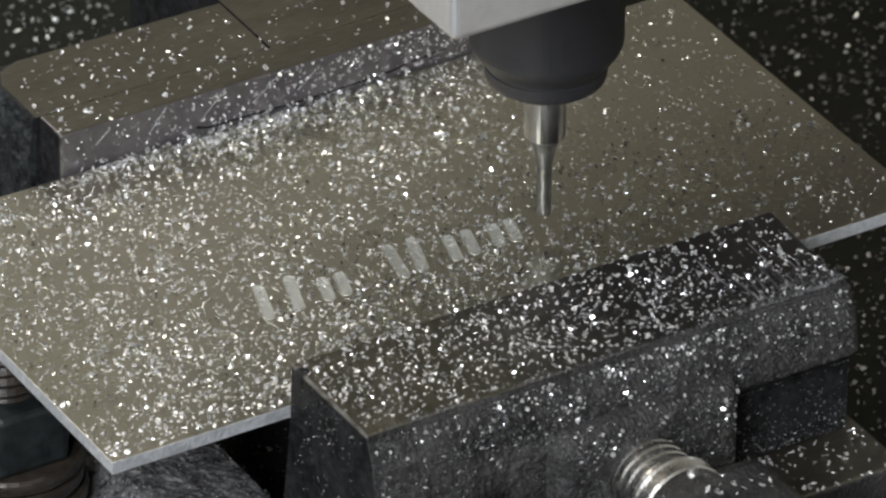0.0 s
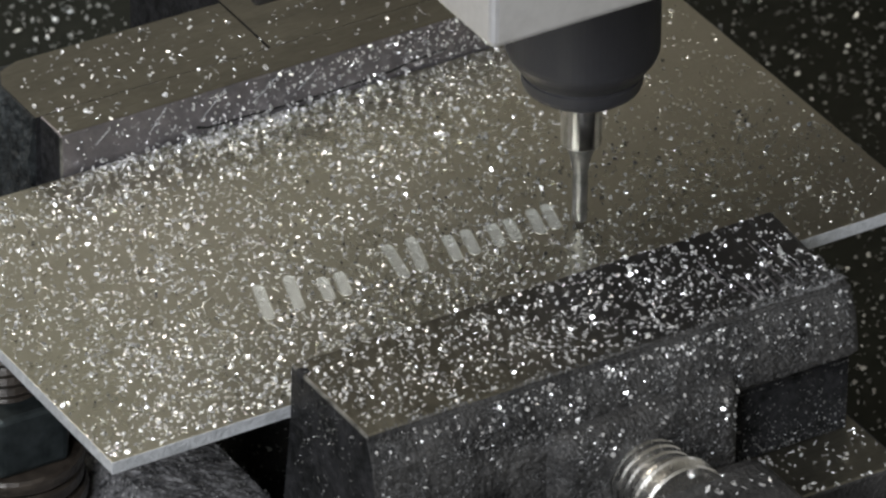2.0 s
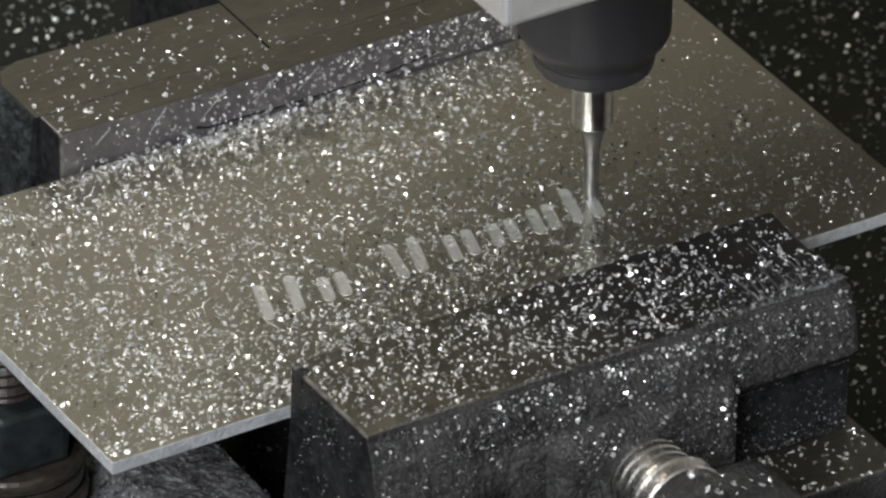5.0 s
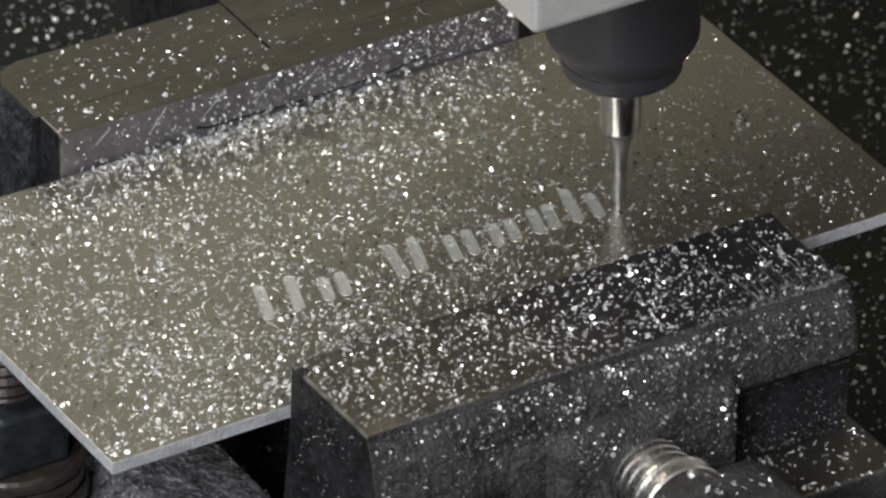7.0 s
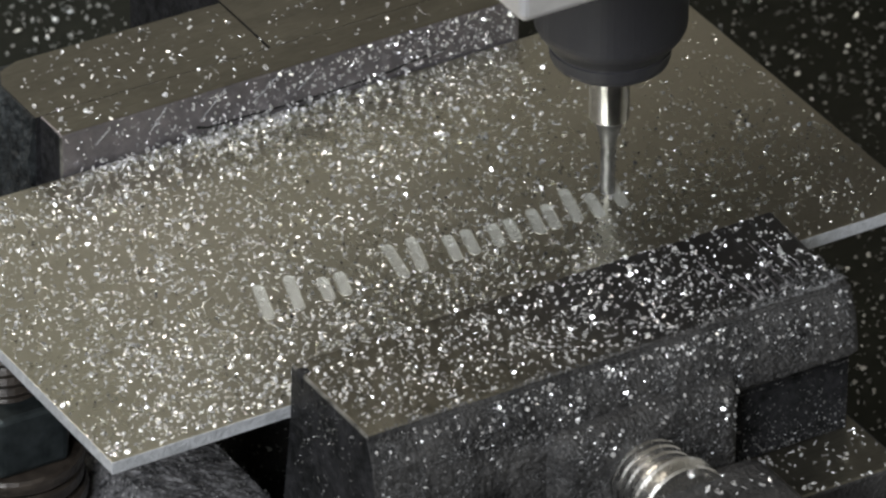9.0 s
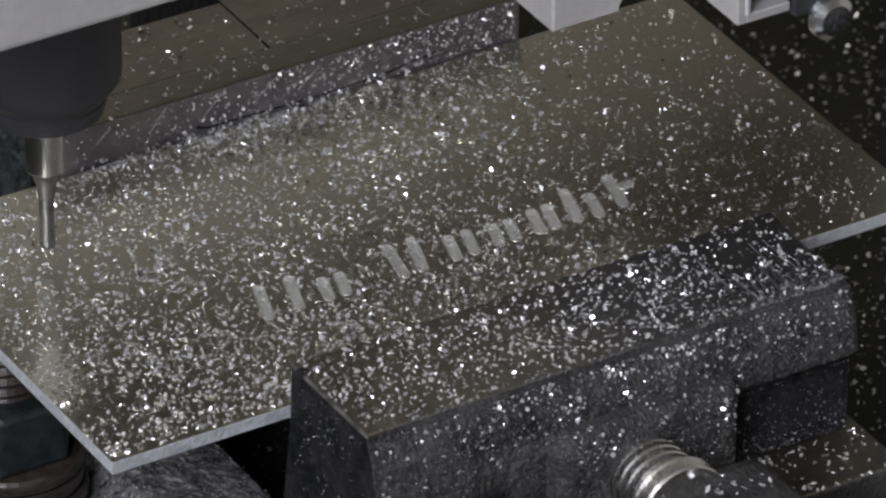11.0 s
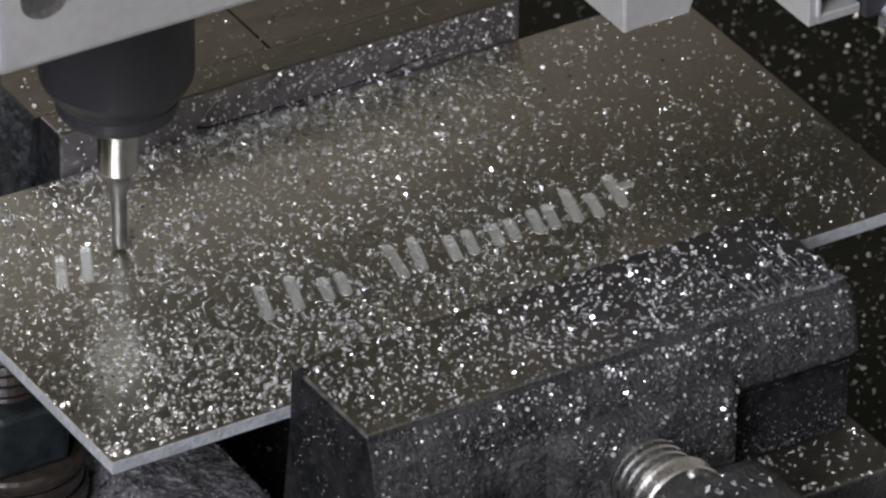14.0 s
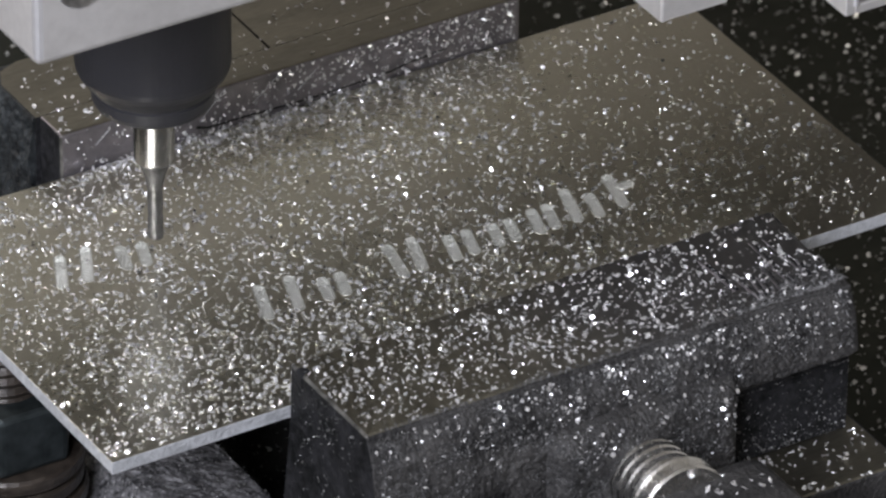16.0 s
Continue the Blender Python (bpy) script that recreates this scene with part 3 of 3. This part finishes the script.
# ---- swarf ----
def chips(name, label, count, place, size, mat, seed, flat=0.5, category="metal chips"):
    """Curled flakes of metal; place(rng) gives a point and a normal in millimetres, or None."""
    rng = np.random.default_rng(seed)
    verts, faces = [], []
    made = 0
    while made < count:
        got = place(rng)
        if got is None:
            continue
        made += 1
        (x, y, z), up = got
        s = size * min(2.0, 0.96 * float(np.exp(rng.normal(0, 0.45))))
        ln, wd, th, curl = s * rng.uniform(0.75, 1.2), s * rng.uniform(0.62, 1.05), 0.06, s * rng.uniform(0.0, 0.24)
        m = Matrix.Rotation(rng.uniform(0, 2 * math.pi), 3, "Z") @ Matrix.Rotation(rng.normal(0, flat), 3, "X") @ Matrix.Rotation(rng.normal(0, flat), 3, "Y")
        q = Vector((0, 0, 1)).rotation_difference(Vector(up)).to_matrix()
        local, skew = [], rng.uniform(-0.3, 0.3, (6, 2))
        for dz in (0, th):
            for u, c in ((-0.5, 0), (0.0, curl), (0.5, 0)):
                for v in (-0.5, 0.5):
                    w = wd * (1 if u == 0 else 0.75)
                    j = skew[len(local) % 6]
                    local.append(Vector((u * ln + j[0] * s, v * w + 0.12 * ln * u + j[1] * s, c + dz)))
        local = [q @ (m @ p) for p in local]
        n = Vector(up)
        low = min(p.dot(n) for p in local)
        base = len(verts)
        verts += [mm(*(Vector((x, y, z)) + p - n * (low + 0.02))) for p in local]
        for f in ((0, 2, 3, 1), (2, 4, 5, 3), (6, 7, 9, 8), (8, 9, 11, 10), (0, 1, 7, 6), (4, 10, 11, 5), (0, 6, 8, 2), (2, 8, 10, 4), (1, 3, 9, 7), (3, 5, 11, 9)):
            faces.append([base + i for i in f])
    me = bpy.data.meshes.new(name)
    me.from_pydata(verts, [], faces)
    me.materials.append(mat)
    return tagged(new(name, me), label, category, kind="stuff")


def clumpy(x, y, scale, seed):
    return 0.5 + 0.5 * noise.noise(Vector((x / scale, y / scale, seed * 7.3)))


def on_bar(x, y):
    """True inside a milled bar, which the cutter leaves clean."""
    for x0, y0, x1, y1, t in BARS:
        dx, dy = x1 - x0, y1 - y0
        u = max(0.0, min(1.0, ((x - x0) * dx + (y - y0) * dy) / (dx * dx + dy * dy)))
        if math.hypot(x - x0 - u * dx, y - y0 - u * dy) < 1.05:
            return True
    return False


def build_swarf():
    def on_plate(rng):
        x, y = rng.uniform(0.5, 135), rng.uniform(0.6, 67)
        if on_bar(x, y) and rng.uniform() < 0.85:
            return None
        if 28 < x < 109.5 and y < 0.5:
            return None
        d = 0.16 + 0.3 * math.exp(-x / 45) + 0.9 * math.exp(-(68 - y) / 8) * (1 if 26 < x < 104 else 0.3) + 0.36 / (1 + math.exp((x - 92) / 8))
        d += 0.75 * math.exp(-y / 13 - ((x - 30) / 27) ** 2)
        d *= 1.0 if x < 85 else max(0.65, 1 - (x - 85) / 70)
        d *= 0.35 + 1.1 * clumpy(x, y, 9, 1)
        d *= 1.0 if y < 10 else min(1.0, 0.4 + x / 30)
        return ((x, y, 0), (0, 0, 1)) if rng.uniform() < d else None
    chips("plate_swarf", "bright aluminium chips scattered on the plate", 9300, on_plate, 0.34, M_CHIP, 3, 0.4)

    def heap(rng):
        x, y = rng.normal(56, 17), 67.6 - abs(rng.normal(0, 1.8))
        return ((x, y, max(0.0, 0.9 - 0.6 * (67.6 - y)) * rng.uniform()), (0, 0, 1)) if 31 < x < 105 else None
    chips("swarf_heap", "bright chips heaped against the fixed jaw", 430, heap, 0.46, M_CHIP, 17, 0.6)

    def dust_plate(rng):
        x, y = rng.uniform(0.5, 135), rng.uniform(0.6, 67)
        if on_bar(x, y):
            return None
        d = 0.1 + math.exp(-((y - 20) / 14) ** 2) * (1 if x > 45 else 0.1)
        return ((x, y, 0), (0, 0, 1)) if rng.uniform() < d * (0.3 + clumpy(x, y, 6, 2)) else None
    chips("plate_dust", "fine dull aluminium crumbs on the plate", 3000, dust_plate, 0.27, M_GRIT, 4, 0.8)

    def near_top(rng):
        x, y = rng.uniform(29.5, 108), rng.uniform(-20.3, -0.4)
        return ((x, y, 7), (0, 0, 1)) if rng.uniform() < 0.2 + clumpy(x, y, 7, 3) * (1.1 if x < 55 else 1.15 if x < 86 else max(0.35, 1.15 - (x - 86) / 14)) * (0.6 + 0.6 * math.exp(-((y + 9) / 8) ** 2)) else None
    chips("jaw_swarf", "bright aluminium chips on the movable jaw", 1950, near_top, 0.35, M_CHIP, 5, 0.5)

    def gouged(rng):
        x, y = rng.uniform(84, 108.6), -20.5 + min(9.0, rng.exponential(2.6))
        return ((x, y, 7), (0, 0, 1)) if rng.uniform() < (x - 80) / 28 * (0.2 + clumpy(x, y, 3, 15)) else None
    chips("gouge_dust", "fine grey crumbs along the gouged jaw edge", 900, gouged, 0.2, M_FINE, 22, 0.5)

    def rim(rng):
        x, y = rng.uniform(29.6, 108), -20.75 + rng.exponential(0.3)
        return ((x, y, 6.98), (0, -0.3, 0.95)) if rng.uniform() < clumpy(x, 3, 4, 31) ** 2 * (0.5 + x / 100) else None
    chips("rim_dust", "grey crumbs clinging along the jaw's front edge", 900, rim, 0.17, M_FINE, 24, 0.5)

    def near_front(rng):
        x, z = rng.uniform(29.8, 108.0), 6.3 - rng.exponential(5.0)
        if z < -30 or (x > 87 and z < -2.4):
            return None
        y, n = front_at(x, z)
        return ((x, y - 0.42, z), n) if rng.uniform() < (0.12 + clumpy(x, z, 6, 4)) * (0.12 + 0.85 * (x - 29) / 80 if x < 86 else 0.3) else None
    chips("jaw_front_swarf", "chips caught on the sloping front of the jaw", 620, near_front, 0.33, M_CHIP, 6, 0.45)

    def front_dust(rng):
        x, z = rng.uniform(29.8, 108.0), 6.3 - rng.exponential(13.0)
        if z < -34 or (x > 87 and z < -2.4):
            return None
        y, n = front_at(x, z)
        return ((x, y - 0.42, z), n) if rng.uniform() < (2.2 if x < 86 else 1.2) * clumpy(x, z, 4, 9) ** 2.5 else None
    chips("jaw_front_dust", "fine grey crumbs clinging to the cast front", 9000, front_dust, 0.15, M_FINE, 16, 0.5)

    def boss_top(rng):
        x, y = rng.uniform(60, 85), rng.uniform(-25, -24)
        return ((x, y, -2.5), (0, 0, 1))
    chips("boss_swarf", "chips lying on the screw boss", 60, boss_top, 0.5, M_CHIP, 7, 0.5)

    def jaw_end(rng):
        y, z = rng.uniform(-20.5, -0.5), rng.uniform(-28, 6.3)
        return ((28.9, y, z), (-1, 0, 0)) if rng.uniform() < clumpy(y, z, 4, 8) ** 2 else None
    chips("jaw_end_dust", "fine bright crumbs on the jaw's end", 330, jaw_end, 0.17, M_DUST, 8, 0.4)

    def far_top(rng):
        x = rng.uniform(30, 108)
        y = rng.uniform(68.5, 84.8 if x < 34 else 89 if x < 69 else 116)
        return ((x, y, 7.0 if y < 74.4 else 6.6), (0, 0, 1)) if rng.uniform() < 0.25 + clumpy(x, y, 8, 5) * 0.6 else None
    chips("fixed_jaw_swarf", "chips scattered on the fixed jaw", 460, far_top, 0.41, M_CHIP, 9, 0.5)

    def far_face(rng):
        x, z = rng.uniform(30, 108), rng.uniform(0.2, 6.8)
        return ((x, 68.0, z), (0, -1, 0)) if rng.uniform() < (0.05 + 1.0 * clumpy(x, z, 6, 6)) * (0.12 + ((x - 30) / 78) ** 1.4) else None
    chips("jaw_face_swarf", "chips stuck on the fixed jaw's face", 800, far_face, 0.29, M_CHIP, 10, 0.45)

    def far_end(rng):
        y, z = rng.uniform(75.2, 84.8), rng.uniform(-0.5, 6.3)
        return ((29.4, y, z), (-1, 0, 0)) if rng.uniform() < clumpy(y, z, 3, 12) else None
    chips("jaw_corner_dust", "fine crumbs on the fixed jaw's cast end", 140, far_end, 0.22, M_FINE, 18, 0.4)

    def on_table(rng):
        x, y = rng.uniform(-40, 250), rng.uniform(-40, 270)
        if 0 < x < 122 and -76 < y < 123:
            return None
        return ((x, y, -70), (0, 0, 1)) if rng.uniform() < 0.15 + clumpy(x, y, 20, 7) else None
    chips("table_swarf", "chips strewn over the machine table", 18000, on_table, 0.42, M_DULL, 11, 0.5)

    def on_rail(rng):
        x, y = rng.uniform(87.4, 110.8), -21.6 - min(10.8, rng.exponential(6.0))
        return ((x, y, -18.3), (0, 0, 1)) if rng.uniform() < clumpy(x, y, 5, 13) else None
    chips("rail_swarf", "chips on the vise's flat rail", 105, on_rail, 0.42, M_CHIP, 12, 0.5)

    def on_flange(rng):
        return ((rng.uniform(88.5, 109.5), rng.uniform(-60, -35), -24), (0, 0, 1))
    chips("flange_swarf", "chips on the front flange", 70, on_flange, 0.5, M_CHIP, 19, 0.5)

    def on_skirt(rng):
        x, z = rng.uniform(88, 108.7), -18 + min(11.5, rng.exponential(5.0))
        return ((x, -21.2, z), (0, -1, 0)) if rng.uniform() < clumpy(x, z, 5, 14) else None
    chips("skirt_dust", "sparse grey crumbs on the dark skirt", 420, on_skirt, 0.2, M_FINE, 20, 0.4)

    def on_bed(rng):
        k, u, y = rng.uniform(), rng.uniform(), rng.uniform(-60, 59)
        if clumpy(y, 30 * k, 6, 21) < rng.uniform(0.2, 0.75):
            return None
        if k < 0.3:
            return ((22.5 + 15 * u, y, -30.4), (0, 0, 1))
        if k < 0.7:
            return ((21.6 - 8 * u, y, -30.5 - 9 * u), (-0.75, 0, 0.66))
        return ((13.5 - 8 * u, y, -39.6 - 18 * u), (-0.91, 0, 0.41))
    chips("bed_dust", "fine bright crumbs on the rough bed rail", 4200, on_bed, 0.2, M_DUST, 13, 0.4)

    def on_web(rng):
        return ((rng.uniform(39, 60), rng.uniform(2, 60), -46.5), (0, 0, 1))
    chips("web_swarf", "chips fallen between the vise's rails", 420, on_web, 0.36, M_DULL, 23, 0.5)

    def on_bracket(rng):
        return ((rng.uniform(56, 82.5), rng.uniform(-75, -36.3), -6.5), (0, 0, 1))
    chips("bracket_swarf", "chips lying on the screw bracket", 230, on_bracket, 0.55, M_CHIP, 14, 0.5)


def build_loose_chips():
    """Single chips that the cutter flicks away: the mesh, where each lies before and after, and when it is thrown."""
    rng = np.random.default_rng(21)
    thrown = []
    for t in (0.7, 0.9, 1.1, 2.3, 2.7, 2.9, 4.6, 5.0, 5.3, 7.1, 7.3, 7.5, 9.1, 9.3, 11.6, 11.8, 12.1, 12.4, 12.7, 14.7, 15.0, 15.2, 15.4, 15.6):
        x, y = next((r[1], r[2]) for r in TOOL if r[0] >= t)
        a = rng.uniform(0, 2 * math.pi)
        far = rng.uniform(6, 16)
        bm = bmesh.new()
        ring = []
        for k in range(5):
            u = k / 4 - 0.5
            ring.append([bm.verts.new((u * 0.0008, v * 0.0003 * (1 - 0.5 * abs(u)), 0.0002 * math.cos(u * 3) + w)) for v in (-1, 1) for w in (0, 0.00006)])
        for p, q in zip(ring, ring[1:]):
            for i, j in ((0, 1), (1, 3), (3, 2), (2, 0)):
                bm.faces.new((p[i], p[j], q[j], q[i]))
        bm.faces.new([ring[0][i] for i in (0, 1, 3, 2)])
        bm.faces.new([ring[-1][i] for i in (2, 3, 1, 0)])
        ob = tagged(part("metal_chip", bm, M_CHIP), "single curled aluminium chip lying on the plate", "metal chip", "loose chips")
        start = (x + rng.uniform(-1.5, 1.5), y + rng.uniform(-1.5, 1.5))
        end = (min(133, max(2, x + far * math.cos(a))), min(65, max(2, y + far * math.sin(a))))
        thrown.append((ob, t, start, end, float(rng.uniform(-40, 40))))
    return thrown


TOOL = [
    (0.0, 83.09, 20.16, 3.6), (0.1, 82.97, 20.42, 3.3), (0.2, 82.15, 21.25, 2.8), (0.3, 81.99, 21.73, 1.9), (0.4, 82.25, 21.64, 0.8),
    (0.5, 82.44, 21.58, -0.3), (0.6, 82.77, 20.87, -0.3), (0.7, 83.55, 20.42, -0.3), (0.8, 84.77, 19.9, -0.3), (0.9, 85.31, 20.46, -0.3),
    (1.0, 85.36, 20.66, 2.3), (1.1, 85.44, 20.05, 3.3), (1.2, 88.28, 18.75, 3.8), (1.5, 88.93, 19.29, 3.0), (2.0, 89.06, 19.84, 0.7),
    (2.2, 89.33, 20.08, -0.3), (2.5, 89.55, 21.35, -0.3), (2.7, 89.97, 23.73, -0.3), (3.0, 91.16, 27.96, -0.3), (3.1, 91.56, 28.61, -0.3),
    (3.2, 91.46, 28.74, 2.5), (3.3, 91.05, 27.18, 3.2), (3.5, 93.14, 20.58, 2.6), (4.0, 93.13, 20.47, 1.1), (4.2, 93.15, 20.48, 0.5),
    (4.4, 93.11, 20.37, -0.3), (5.0, 94.25, 24.97, -0.3), (5.5, 91.96, 26.28, -0.3), (5.8, 91.45, 25.93, 2.6), (6.1, 96.59, 20.52, 3.0),
    (6.3, 96.62, 20.03, 1.6), (6.5, 96.74, 20.01, 0.5), (6.7, 96.87, 20.32, -0.3), (7.0, 96.95, 21.67, -0.3), (7.3, 97.93, 25.69, -0.3),
    (7.5, 98.57, 27.8, -0.3), (7.7, 96.88, 25.39, 4.8), (8.0, 97, 25.03, 3.2), (8.5, 97.07, 25.05, 1.5), (9.0, 97.15, 25.08, -0.3),
    (9.2, 99.75, 25.18, -0.3), (9.5, 100.42, 25.15, -0.3), (9.8, 100.84, 24.95, 3.6), (10.9, 17.29, 49.35, 3.0), (11.3, 17.47, 49.05, 0.4),
    (11.5, 17.55, 49.21, -0.3), (11.7, 17.6, 46.45, -0.3), (12.0, 18.06, 41.94, -0.3), (12.2, 18.56, 42.33, -0.3), (12.5, 20.92, 45.58, -0.3),
    (12.8, 22.95, 49.56, -0.3), (13.0, 23.04, 49.35, 2.9), (13.1, 23.17, 49.25, 3.3), (13.2, 26.34, 46.91, 3.6), (13.5, 27.7, 46.7, 2.6),
    (14.0, 27.74, 46.78, 0.6), (14.2, 27.97, 47.04, -0.3), (14.5, 29.1, 46.4, -0.3), (14.7, 30.15, 44.77, -0.3), (15.0, 29.24, 40.83, -0.3),
    (15.2, 26.4, 41.09, -0.3), (15.5, 27.85, 43.68, -0.3), (15.7, 29.92, 43.7, -0.3), (15.8, 30.24, 43.59, 1.6), (16.0, 31.55, 42.93, 3.2)]


def motions():
    rows = []
    for t, x, y, z in TOOL:
        p = mm(x, y, z)
        rows.append((t, pose(p.x, p.y, p.z)))
    walk(SPINDLE, rows)
    for ob, t, (x0, y0), (x1, y1), turn in LOOSE:
        a, b, c = mm(x0, y0, -0.12), mm((x0 + x1) / 2, (y0 + y1) / 2, 4.0), mm(x1, y1, -0.12)
        walk(ob, [(0.0, pose(*a)), (t, pose(*a)), (t + 0.1, pose(*b, turn, 30, turn)), (t + 0.2, pose(*c, 0, 0, 2 * turn)), (16.0, pose(*c, 0, 0, 2 * turn))])
    for ob, t in MARKS:
        if t is None:
            continue
        up = ob.matrix_world.copy()
        down = Matrix.Translation((0, 0, -0.0004)) @ up
        walk(ob, [(0.0, down), (max(0.1, t - 0.3), down), (t, up), (16.0, up)])


build_room()
build_table()
VISE = build_vise()
build_screw(VISE)
build_plate()
MARKS = build_bars()
build_stud()
SPINDLE = build_spindle()
build_swarf()
LOOSE = build_loose_chips()
motions()
